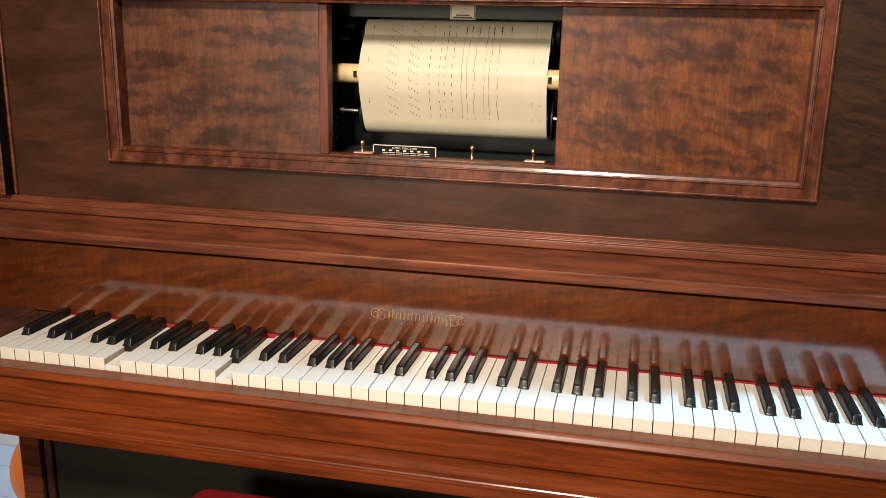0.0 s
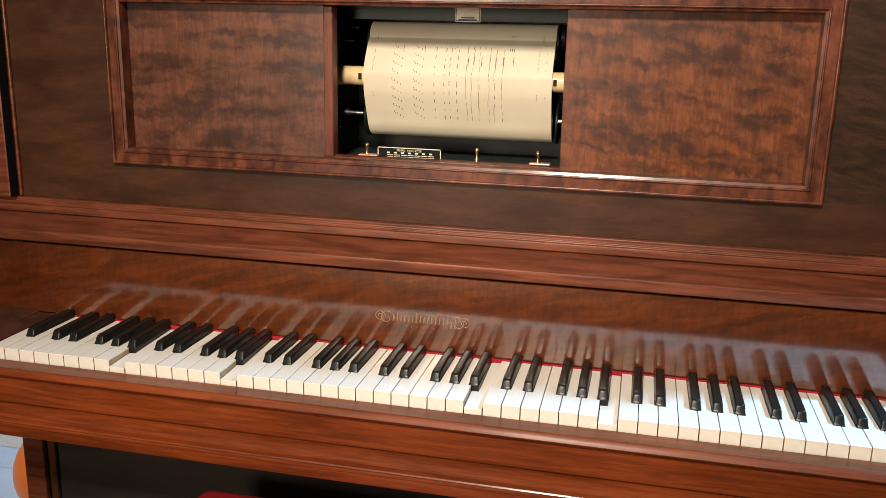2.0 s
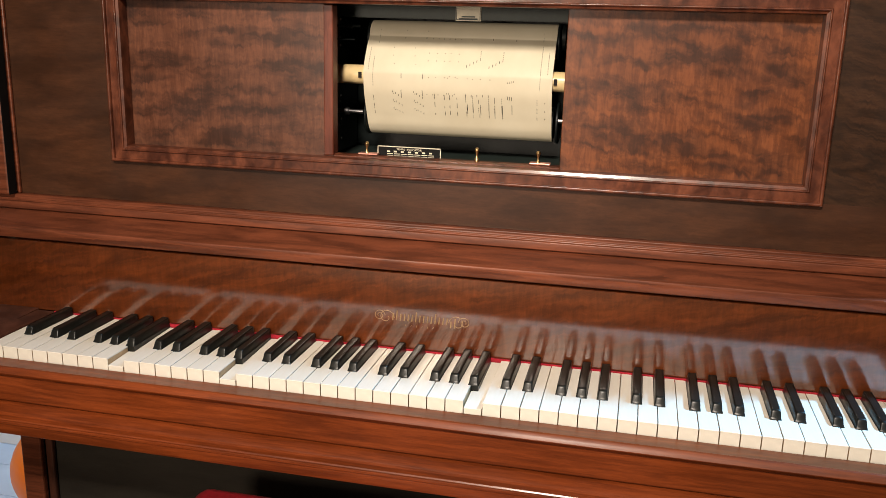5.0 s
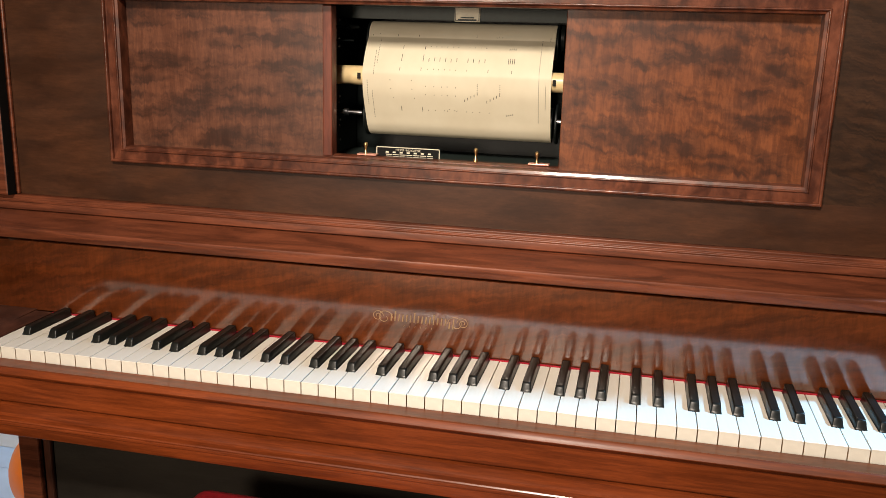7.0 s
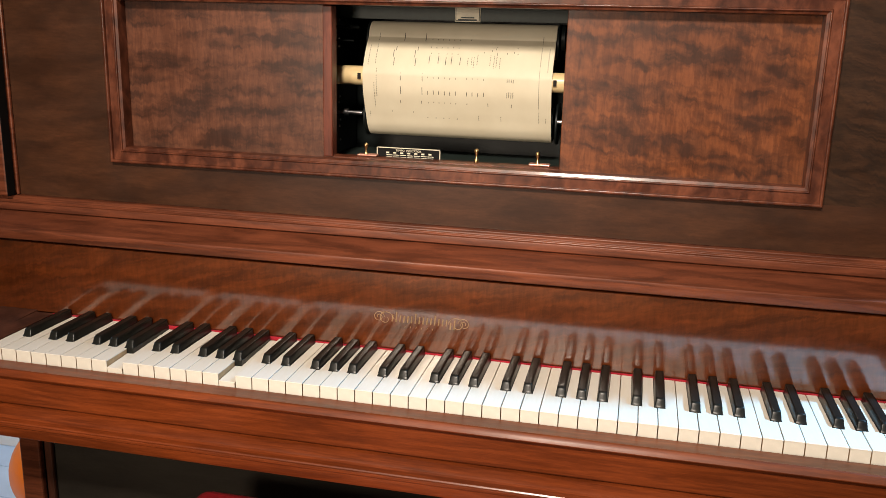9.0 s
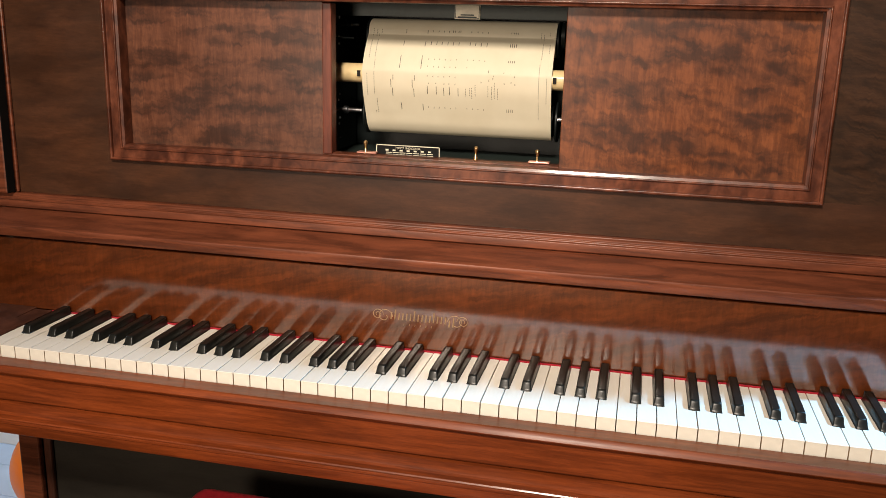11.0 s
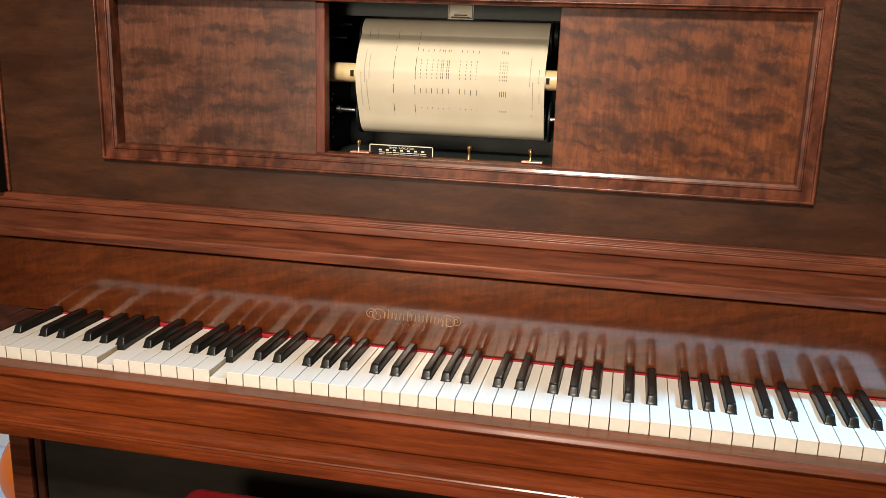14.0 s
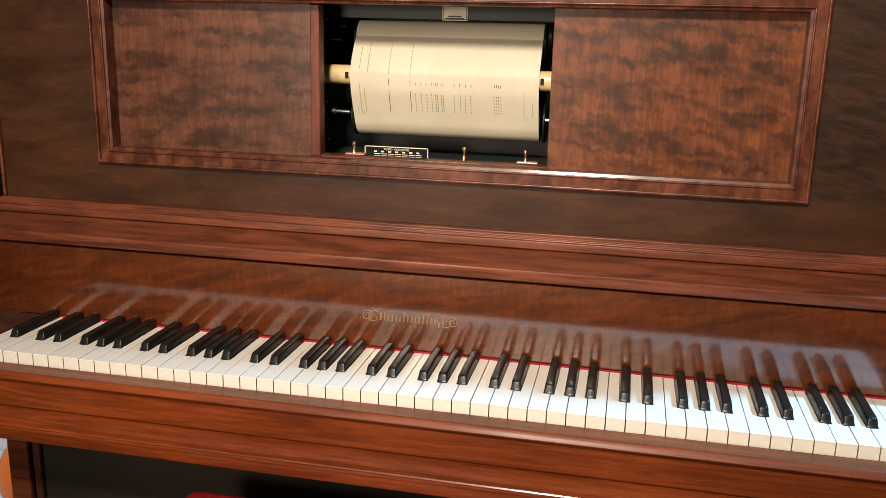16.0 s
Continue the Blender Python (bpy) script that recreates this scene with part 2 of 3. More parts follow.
def lathe(rings, axis="z", n=20, at=(0, 0, 0), bm=None):
    """Rings of (radius, along) turned about an axis through at."""
    bm = bm or bmesh.new()
    rows = []
    for r, h in rings:
        row = []
        for i in range(n):
            a = 2 * math.pi * i / n
            c, s = r * math.cos(a), r * math.sin(a)
            p = {"z": (c, s, h), "x": (h, c, s), "y": (c, h, s)}[axis]
            row.append(bm.verts.new((at[0] + p[0], at[1] + p[1], at[2] + p[2])))
        rows.append(row)
    for a, b in zip(rows, rows[1:]):
        for i in range(n):
            bm.faces.new((a[i], a[(i + 1) % n], b[(i + 1) % n], b[i]))
    bm.faces.new(list(reversed(rows[0])))
    bm.faces.new(rows[-1])
    return bm


def smooth_line(points, steps=6):
    """A Catmull-Rom line through points."""
    out = []
    p = [Vector(q) for q in points]
    for i in range(len(p) - 1):
        a, b, c, d = p[max(i - 1, 0)], p[i], p[i + 1], p[min(i + 2, len(p) - 1)]
        for k in range(steps):
            t = k / steps
            out.append(0.5 * (2 * b + (c - a) * t + (2 * a - 5 * b + 4 * c - d) * t * t + (3 * b - a - 3 * c + d) * t ** 3))
    return out + [p[-1]]


# ---- the room ----
def structure(name, bm, mat, label):
    return tagged(new(name, finish(bm, name, mat)), label, "", "", "structure")


# pale boards with the blue of daylight put into their colour
FLOOR = plain("daylit_blue_boards", (0.60, 0.74, 0.95), 0.4, vary=0.12, scale=6)
# unseen floor, guessed brown and dark so the fallboard reflects little of it
PARQUET = wood("brown_floor", (0.05, 0.024, 0.012), (0.12, 0.06, 0.03), (3, 20, 20), (10, 160, 160))
RX0, RX1, RY0, RY1, RZ = -2.6, 3.4, -3.2, 0.95, 2.6
floor = structure("floor", box(RX0, RX1, RY0, RY1, -0.06, -0.006), PARQUET, "brown wooden floor, pale boards by the wall tinted blue for daylight")
structure("wall_north", box(RX0, RX1, RY1, RY1 + 0.12, 0, RZ), WALL, "warm beige painted wall behind the piano")
# walls and ceiling out of view, coloured pale and warm to bounce fill light
structure("wall_south", box(RX0, RX1, RY0 - 0.12, RY0, 0, RZ), WALL, "warm beige painted wall")
structure("wall_west", box(RX0 - 0.12, RX0, RY0, RY1, 0, RZ), WALL, "warm beige painted wall")
structure("wall_east", box(RX1, RX1 + 0.12, RY0, RY1, 0, RZ), WALL, "warm beige painted wall")
structure("ceiling", box(RX0, RX1, RY0, RY1, RZ, RZ + 0.1), CEIL, "plain cream ceiling")
structure("baseboard", box(RX0, RX1, RY1 - 0.018, RY1 - 0.001, 0, 0.11, 0.004), WHITEPAINT, "white painted baseboard")

# ---- the player piano ----
XL, XR = -0.130, 1.352
KW, ZK, NW = 0.0235, 0.72, 52
piano = thing("player_piano", "dark red mahogany upright player piano, fallboard open", "piano")


def P(name, bm, mat, label="", smooth=False):
    return part(name, bm, mat, piano, label, smooth)


# case
for x0, x1 in ((XL, XL + 0.024), (XR - 0.024, XR)):
    P("side_panel", box(x0, x1, 0.2275, 0.63, 0.0, 1.355, 0.004), FRAME)
    P("pilaster", box(x0 - 0.03 if x0 < 0.5 else x0 - 0.0005, x1 + 0.0005 if x0 < 0.5 else x1 + 0.03, 0.2000, 0.2262, 0.8905, 1.345, 0.003), RAIL)
    P("cheek", box(*((x0 - 0.03, x1) if x0 < 0.5 else (x0, x1 + 0.03)), 0.167, 0.1955, 0.7242, 0.8335, 0.003), LEG)
# black strips added to draw the shade in the gap beside each pilaster
for x0, x1 in ((XL + 0.0243, XL + 0.0252), (XR - 0.0252, XR - 0.0243)):
    P("gap_shade_strip", box(x0, x1, 0.2002, 0.2175, 0.8905, 1.34), PLATE, "black strip put in for the dark gap beside the front panel")
P("back_board", box(XL + 0.025, XR - 0.025, 0.60, 0.625, 0.05, 1.35), FIELD)
P("lid", box(XL - 0.02, XR + 0.02, 0.185, 0.64, 1.357, 1.385, 0.008), RAIL)
P("top_rail", box(XL + 0.025, XR - 0.025, 0.2265, 0.25, 1.2215, 1.354, 0.002), FIELD)

# keybed: coved lower moulding, with the key slip on it
P("key_bed", prism([(0.19, 0.611), (-0.043, 0.611), (-0.046, 0.613), (-0.0475, 0.617), (-0.0475, 0.6275), (-0.0492, 0.6290), (-0.0492, 0.6312), (-0.0475, 0.6324),
                    (-0.0482, 0.6340), (-0.0470, 0.6356), (-0.0440, 0.6362), (-0.0385, 0.6366), (-0.0358, 0.6385), (-0.0348, 0.6425), (-0.0345, 0.6520), (-0.030, 0.6535), (0.19, 0.6535)], XL, XR), BED, smooth=30)
P("key_slip", prism([(-0.004, 0.655), (-0.0315, 0.655), (-0.0330, 0.657), (-0.0330, 0.6915), (-0.0345, 0.6930), (-0.0345, 0.6948), (-0.0375, 0.6958), (-0.0375, 0.6974),
                     (-0.0408, 0.6982), (-0.0412, 0.6995), (-0.0398, 0.7018), (-0.0382, 0.7042), (-0.0362, 0.7062), (-0.0335, 0.7068), (-0.0312, 0.7058), (-0.0290, 0.7048), (-0.004, 0.7048)], XL + 0.1, XR - 0.1), SLIP, smooth=30)
for x0, x1 in ((XL, XL + 0.099), (XR - 0.099, XR)):
    P("arm", prism([(0.15, 0.655), (-0.034, 0.655), (-0.038, 0.66), (-0.038, 0.705), (-0.03, 0.712), (0.05, 0.720), (0.1503, 0.7235)], x0, x1), LEG, smooth=30)
for x0, x1 in ((-0.0395, -0.002), (NW * KW + 0.002, NW * KW + 0.0395)):
    P("key_block", box(x0, x1, -0.003, 0.1503, 0.6545, 0.7215, 0.003), LEG)
P("key_frame", box(0.0, NW * KW, 0.02, 0.30, 0.6545, 0.675), KEYWOOD)
P("felt_strip", box(-0.002, NW * KW + 0.002, 0.1465, 0.1495, 0.7160, 0.7217, 0.0005), FELT, "red felt strip behind the keys")

# fallboard: a shallow hollow rising to the shelf
face = smooth_line([(0.1505, 0.7218), (0.1492, 0.742), (0.1476, 0.765), (0.1466, 0.790), (0.1472, 0.812), (0.1490, 0.8325)], 5)
P("fallboard", prism([(v.x, v.y) for v in face] + [(0.165, 0.8325), (0.163, 0.7218)], XL - 0.03, XR + 0.03), FALL, smooth=40)
P("shelf_nosing", prism([(0.1535, 0.8355), (0.1500, 0.8355), (0.1482, 0.8368), (0.1470, 0.840), (0.1455, 0.846), (0.1450, 0.8505), (0.1456, 0.8525), (0.1470, 0.8533), (0.1535, 0.8538)], XL - 0.03, XR + 0.03), RAIL, smooth=30)
P("shelf", prism([(0.154, 0.836), (0.154, 0.8525), (0.2035, 0.8668), (0.2265, 0.8668), (0.2265, 0.834)], XL - 0.03, XR + 0.03), RAIL)


def nose(y, z, r, a0, a1, n=5):
    """Points of a rounded edge about (y, z), from angle a0 to a1 in degrees, 180 facing the room."""
    return [(y + r * math.cos(radians(a0 + (a1 - a0) * k / n)), z + r * math.sin(radians(a0 + (a1 - a0) * k / n))) for k in range(n + 1)]


P("panel_base_moulding", prism([(0.2265, 0.8680), (0.2050, 0.8680), (0.2036, 0.8694)] + nose(0.2050, 0.8786, 0.0014, 180, 70, 4) + [(0.2085, 0.8806), (0.2088, 0.8812)]
                               + nose(0.2106, 0.8824, 0.0016, 215, 80) + [(0.2128, 0.8830), (0.2140, 0.8826), (0.2146, 0.8846)] + nose(0.2168, 0.8872, 0.0024, 205, 80) + [(0.2195, 0.8896), (0.2265, 0.8898)],
                               XL - 0.03, XR + 0.03), RAIL, smooth=30)

# upper front: dark field, raised mitred frame, recessed figured doors
FX0, FX1, FZ0, FZ1 = 0.0720, 1.1085, 0.953, 1.2205
P("bottom_rail", box(XL + 0.0265, XR - 0.0265, 0.224, 0.250, 0.8902, FZ0 + 0.003), FIELD)
P("stile", box(XL + 0.0265, FX0 + 0.003, 0.224, 0.250, FZ0 + 0.003, 1.2212), FIELD)
P("stile", box(FX1 - 0.003, XR - 0.0265, 0.224, 0.250, FZ0 + 0.003, 1.2212), FIELD_WAVY)
for x in (XL + 0.0285, XR - 0.0285):
    P("corner_bead", box(x - 0.0022, x + 0.0022, 0.218, 0.2238, 0.8905, 1.35, 0.0018), RAIL)


def half_round(d, y, r, n=6):
    """A bead of radius r round the place d on a moulding, standing proud of depth y."""
    return [(d - r * math.cos(math.pi * k / n), y - r * math.sin(math.pi * k / n)) for k in range(n + 1)]


def frame_side(a, b, ia, ib):
    """One mitred side of the raised frame: outer corners a, b and inner corners ia, ib in (x, z)."""
    prof = [(0.0, 0.2235)] + half_round(0.0025, 0.2170, 0.0025) + [(0.0050, 0.2196), (0.0172, 0.2198)] + half_round(0.0188, 0.2192, 0.0015) \
        + [(0.0203, 0.2206), (0.0241, 0.2221), (0.0245, 0.2236), (0.0245, 0.243), (0.0, 0.243)]
    a, b, ia, ib = Vector(a), Vector(b), Vector(ia), Vector(ib)
    bm = bmesh.new()
    ra, rb = [], []
    for d, y in prof:
        p, q = a.lerp(ia, d / 0.0245), b.lerp(ib, d / 0.0245)
        ra.append(bm.verts.new((p.x, y, p.y)))
        rb.append(bm.verts.new((q.x, y, q.y)))
    n = len(prof)
    for i in range(n):
        bm.faces.new((ra[i], ra[(i + 1) % n], rb[(i + 1) % n], rb[i]))
    bm.faces.new(ra)
    bm.faces.new(list(reversed(rb)))
    return bm


W = 0.0245
OUTER = [(FX0, FZ0), (FX1, FZ0), (FX1, FZ1), (FX0, FZ1)]
INNER = [(FX0 + W, FZ0 + W), (FX1 - W, FZ0 + W), (FX1 - W, FZ1 - W), (FX0 + W, FZ1 - W)]
for k in range(4):
    P("frame_moulding", frame_side(OUTER[k], OUTER[(k + 1) % 4], INNER[k], INNER[(k + 1) % 4]), FRAME, smooth=35)
OX0, OX1 = 0.4262, 0.7615
P("sliding_door", box(FX0 + 0.018, 0.4115, 0.2435, 0.258, FZ0 + 0.015, FZ1 - 0.01), FLAME, "figured mahogany sliding door")
P("sliding_door", box(OX1, FX1 - 0.018, 0.2435, 0.258, FZ0 + 0.015, FZ1 - 0.01, 0.001), FLAME_B, "figured mahogany sliding door")
P("door_edge", box(0.4120, OX0, 0.2405, 0.262, FZ0 + 0.0255, FZ1 - 0.0255, 0.0015), STILE, "reddish plain mahogany edge strip")
P("sill", prism([(0.2435, 0.970), (0.2435, 0.979), (0.25, 0.9805), (0.262, 0.9805), (0.275, 0.9775), (0.275, 0.970)], 0.4105, OX1 - 0.0005), FRAME)

# lower front
LZ = 0.6105
for x0, x1 in ((XL + 0.012, XL + 0.050), (XR - 0.050, XR - 0.012)):
    P("leg", box(x0, x1, 0.183, 0.1955, 0.0, LZ, 0.003), RAIL)
    P("lower_stile", box(*((x0 + 0.042, x0 + 0.056) if x0 < 0.5 else (x1 - 0.056, x1 - 0.042)), 0.190, 0.20, 0.1, LZ, 0.003), LEG)
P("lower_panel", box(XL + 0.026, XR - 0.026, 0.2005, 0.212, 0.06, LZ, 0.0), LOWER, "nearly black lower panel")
P("toe_rail", box(XL + 0.043, XR - 0.043, 0.175, 0.1995, 0.0, 0.09, 0.003), LEG)

# spool box behind the opening
P("spool_box_back", box(0.36, 0.83, 0.43, 0.44, 0.96, 1.24), BLACK)
P("spool_box_floor", box(0.36, 0.83, 0.276, 0.429, 0.962, 0.970), GREEN)
P("spool_box_top", box(0.36, 0.83, 0.33, 0.429, 1.192, 1.20), BLACK)
P("spool_box_header", box(0.36, 0.83, 0.322, 0.329, 1.179, 1.24), GREEN, "dark green header board")
for x0, x1 in ((0.3965, 0.4045), (0.777, 0.785)):
    P("spool_bracket", box(x0, x1, 0.272, 0.42, 0.972, 1.19, 0.001), BLACK)
BY, BZ = 0.3165, 1.0945
P("tracker_bar", prism([(BY + 0.0145 * math.cos(a), BZ + 0.0145 * math.sin(a)) for a in [2 * math.pi * i / 20 for i in range(20)]], 0.3975, 0.7840), BAR, "tan metal tracker bar", 40)
for x in (0.4475, 0.7435):
    P("tracker_slot", box(x - 0.0025, x + 0.0025, 0.3005, 0.306, BZ - 0.0045, BZ + 0.0045), INK)
TY, TZ = 0.3505, 1.0315
P("take_up_spool", lathe([(0.0235, 0.4555), (0.0235, 0.7405)], "x", 28, (0, TY, TZ)), BLACK, smooth=40)
for x in (0.4475, 0.7445):
    P("spool_flange", lathe([(0.0295, x), (0.031, x + 0.001), (0.031, x + 0.003), (0.0295, x + 0.004)], "x", 32, (0, TY, TZ)), BLACK, smooth=40)
for x0, x1 in ((0.4050, 0.447), (0.749, 0.7765)):
    P("shaft", lathe([(0.0034, x0), (0.0034, x0 + 0.012), (0.006, x0 + 0.013), (0.006, x0 + 0.019), (0.0034, x0 + 0.02), (0.0034, x1)], "x", 14, (0, TY - 0.03, TZ + 0.006)), STEEL, smooth=40)
for z, y in ((1.176, 0.335), (1.148, 0.333), (1.137, 0.334), (1.060, 0.335), (1.051, 0.331), (1.023, 0.337), (1.014, 0.333), (0.992, 0.337)):
    for x in (0.4050, 0.776):
        P("screw", lathe([(0.0023, x - 0.0005), (0.0016, x + 0.0012)], "x", 10, (0, y, z)), STEEL)
P("screw", lathe([(0.0014, 0.969), (0.001, 0.9725)], "z", 8, (0.516, 0.315, 0.012)), STEEL)
P("screw", lathe([(0.0014, 0.969), (0.001, 0.9725)], "z", 8, (0.539, 0.315, 0.012)), STEEL)

P("spool_chuck", lathe([(0.010, 0.7455), (0.019, 0.747), (0.019, 0.752), (0.012, 0.753), (0.012, 0.758), (0.016, 0.759), (0.016, 0.7765)], "x", 24, (0, 0.346, 1.158)), BLACK, smooth=40)
P("adjuster_rod", lathe([(0.0022, 0.4050), (0.0022, 0.424), (0.004, 0.425), (0.004, 0.431), (0.0022, 0.432), (0.0022, 0.442)], "x", 12, (0, 0.318, 1.166)), BLACK, smooth=40)
P("adjuster_rod", lathe([(0.0015, 0.4050), (0.0015, 0.436)], "x", 10, (0, 0.312, 1.146)), BLACK, smooth=40)
# small label on the header board, its print too small to read
P("header_label", box(0.5895, 0.6275, 0.3200, 0.3215, 1.1775, 1.1975), PRINT, "small cream printed label")
for z, w in ((1.1805, 0.014), (1.1835, 0.010)):
    P("label_print", box(0.6085 - w, 0.6085 + w, 0.3190, 0.3197, z - 0.0009, z + 0.0009), GREEN)

for x0, x1, z0, z1 in ((0.5905, 0.6265, 1.1788, 1.1796), (0.5905, 0.5913, 1.1788, 1.197), (0.6257, 0.6265, 1.1788, 1.197)):
    P("label_border", box(x0, x1, 0.3190, 0.3197, z0, z1), GREEN)

# tempo plate
plate = P("tempo_plate", box(0.4885, 0.5855, 0.2620, 0.2640, 0.9745, 0.9945, 0.0006), PLATE, "black tempo plate with pale lettering")
for x0, x1, z0, z1 in ((0.4885, 0.5855, 0.9933, 0.9945), (0.4885, 0.4897, 0.9745, 0.9945), (0.5843, 0.5855, 0.9745, 0.9945)):
    part("plate_border", box(x0, x1, 0.2612, 0.2619, z0, z1), PRINT, plate)


def lettering(text, size, mat, parent, m, name="lettering"):
    cu = bpy.data.curves.new(name, "FONT")
    cu.body, cu.size, cu.align_x, cu.extrude = text, size, "CENTER", 0.0001
    tmp = bpy.data.objects.new(name, cu)
    me = bpy.data.meshes.new_from_object(tmp)
    bpy.data.objects.remove(tmp)
    me.transform(m)
    me.materials.append(mat)
    ob = new(name, me)
    ob.parent = parent
    return ob


lettering("TEMPO  INDICATOR", 0.0042, PRINT, plate, pose(0.537, 0.2616, 0.9889, 90))
for i in range(7):
    part("tempo_figure", box(0.503 + i * 0.0108, 0.5075 + i * 0.0108, 0.2612, 0.2618, 0.9855, 0.9877), PRINT, plate)
    part("tempo_figure", box(0.506 + i * 0.0108, 0.5115 + i * 0.0108, 0.2612, 0.2618, 0.9762, 0.9782), PRINT, plate)
for i in range(7):
    for z in (0.9800, 0.9828):
        part("tempo_scale", box(0.5035 + i * 0.0105, 0.5125 + i * 0.0105, 0.2612, 0.2618, z, z + 0.0009), PRINT, plate)

# control levers at the sill
for x, pad in ((0.4735, True), (0.6405, False), (0.7295, True)):
    lever = P("control_lever", lathe([(0.0035, 0.9805), (0.0035, 0.984), (0.0018, 0.9855), (0.0015, 0.990), (0.0024, 0.9935), (0.0034, 0.9958), (0.0030, 0.9985), (0.0014, 1.0)], "z", 14, (x, 0.256, 0)), BRASS, "small brass control lever", 50)
    if pad:
        part("lever_pad", box(x - 0.012, x + 0.018, 0.2495, 0.2645, 0.981, 0.9835, 0.001), COPPER, lever)


# gilt emblem on the fallboard: scrolls at the ends and a row of strokes
def tube(points, r, n=6):
    bm = bmesh.new()
    rows = []
    for i, p in enumerate(points):
        d = (points[min(i + 1, len(points) - 1)] - points[max(i - 1, 0)]).normalized()
        s = Vector((0, 1, 0))
        u = d.cross(s).normalized()
        rows.append([bm.verts.new(p + (u * math.cos(a) + s * math.sin(a) * 0.4) * r) for a in [2 * math.pi * k / n for k in range(n)]])
    for a, b in zip(rows, rows[1:]):
        for i in range(n):
            bm.faces.new((a[i], a[(i + 1) % n], b[(i + 1) % n], b[i]))
    return bm


def on_fall(x, z):
    """A point of the fallboard's face at this height."""
    for a, b in zip(face, face[1:]):
        if a.y <= z <= b.y:
            return Vector((x, a.x + (b.x - a.x) * (z - a.y) / (b.y - a.y) - 0.0003, z))
    return Vector((x, 0.1475, z))


emblem = P("gilt_emblem", box(0.535, 0.536, 0.1464, 0.1470, 0.7765, 0.7775), GOLD, "worn gilt scrolled emblem")
for cx, sgn in ((0.528, 1), (0.651, -1)):
    for turns, r0, dz in ((1.6, 0.0085, 0.0), (1.1, 0.012, -0.002)):
        pts = []
        for k in range(30):
            a = k / 29 * turns * 2 * math.pi
            r = r0 * (1 - 0.75 * k / 29)
            pts.append(on_fall(cx + (0.010 if r0 > 0.01 else 0) * sgn + sgn * r * math.cos(a), 0.7690 + dz + r * math.sin(a)))
        part("scroll", tube(pts, 0.0005), GOLD, emblem)
for k in range(17):
    x = 0.548 + k * 0.0056
    tall = (k % 5 == 1) * 0.0045
    lo = 0.7635 - (k > 14) * 0.004
    pts = [on_fall(x - 0.0006 + 0.0012 * t / 5, lo + (0.0105 + tall) * t / 5) for t in range(6)]
    part("stroke", tube(pts, 0.0010), GOLD, emblem)
for k in range(6):
    x = 0.566 + k * 0.008
    part("stroke", tube([on_fall(x, 0.7555), on_fall(x + 0.0008, 0.7585)], 0.0004), GOLD, emblem)


# ---- keys ----
PIVOT_Y, PIVOT_Z = 0.235, 0.69
SHARP = {2: -0.0022, 3: 0.0025, 5: -0.0022, 6: 0.0003, 0: 0.0028}   # by the white key below: C D F G A
LETTER = [(i - 0) % 7 for i in range(NW)]                             # 0 A, 1 B, 2 C, 3 D, 4 E, 5 F, 6 G


def at_pivot(bm, x):
    bmesh.ops.translate(bm, verts=bm.verts, vec=(-x, -PIVOT_Y, -PIVOT_Z))
    return bm


white_keys, black_keys, kinds = [], {}, {}
HALF = 0.0068
for i in range(NW):
    k = LETTER[i]
    left = SHARP.get(LETTER[i - 1]) if i > 0 else None
    right = SHARP.get(k) if i < NW - 1 else None
    tag = (left, right)
    x = (i + 0.5) * KW
    if tag not in kinds:
        w = KW / 2 - 0.00055
        l = -w if left is None else -KW / 2 + left + HALF + 0.0006
        r = w if right is None else KW / 2 + right - HALF - 0.0006
        out = [(-w, 0.0), (w, 0.0), (w, 0.0492)]
        if right is not None:
            out += [(r, 0.0492)]
        out += [(r, 0.146)] + [(l, 0.146)]
        if left is not None:
            out += [(l, 0.0492)]
        out += [(-w, 0.0492)]
        body = [(a * 0.985, max(b, 0.0012)) for a, b in out]
        top = slab([(a, b) for a, b in out], ZK - 0.0015, ZK, 0.0004)
        wood_body = slab(body, ZK - 0.024, ZK - 0.0016)
        front = box(-w * 0.985, w * 0.985, 0.0004, 0.0011, ZK - 0.023, ZK - 0.0017)
        for b in (top, wood_body, front):
            at_pivot(b, 0)
        kinds[tag] = (finish(wood_body, "white_key", KEYWOOD), finish(top, "key_top", IVORY), finish(front, "key_front", FRONT))
    body, top, front = kinds[tag]
    ob = part("white_key", body, None, piano, "ivory-topped white key" if i == 0 else "")
    ob.location = (x, PIVOT_Y, PIVOT_Z + random.uniform(-0.0003, 0.0003))
    part("key_top", top, None, ob)
    part("key_front", front, None, ob)
    white_keys.append(ob)


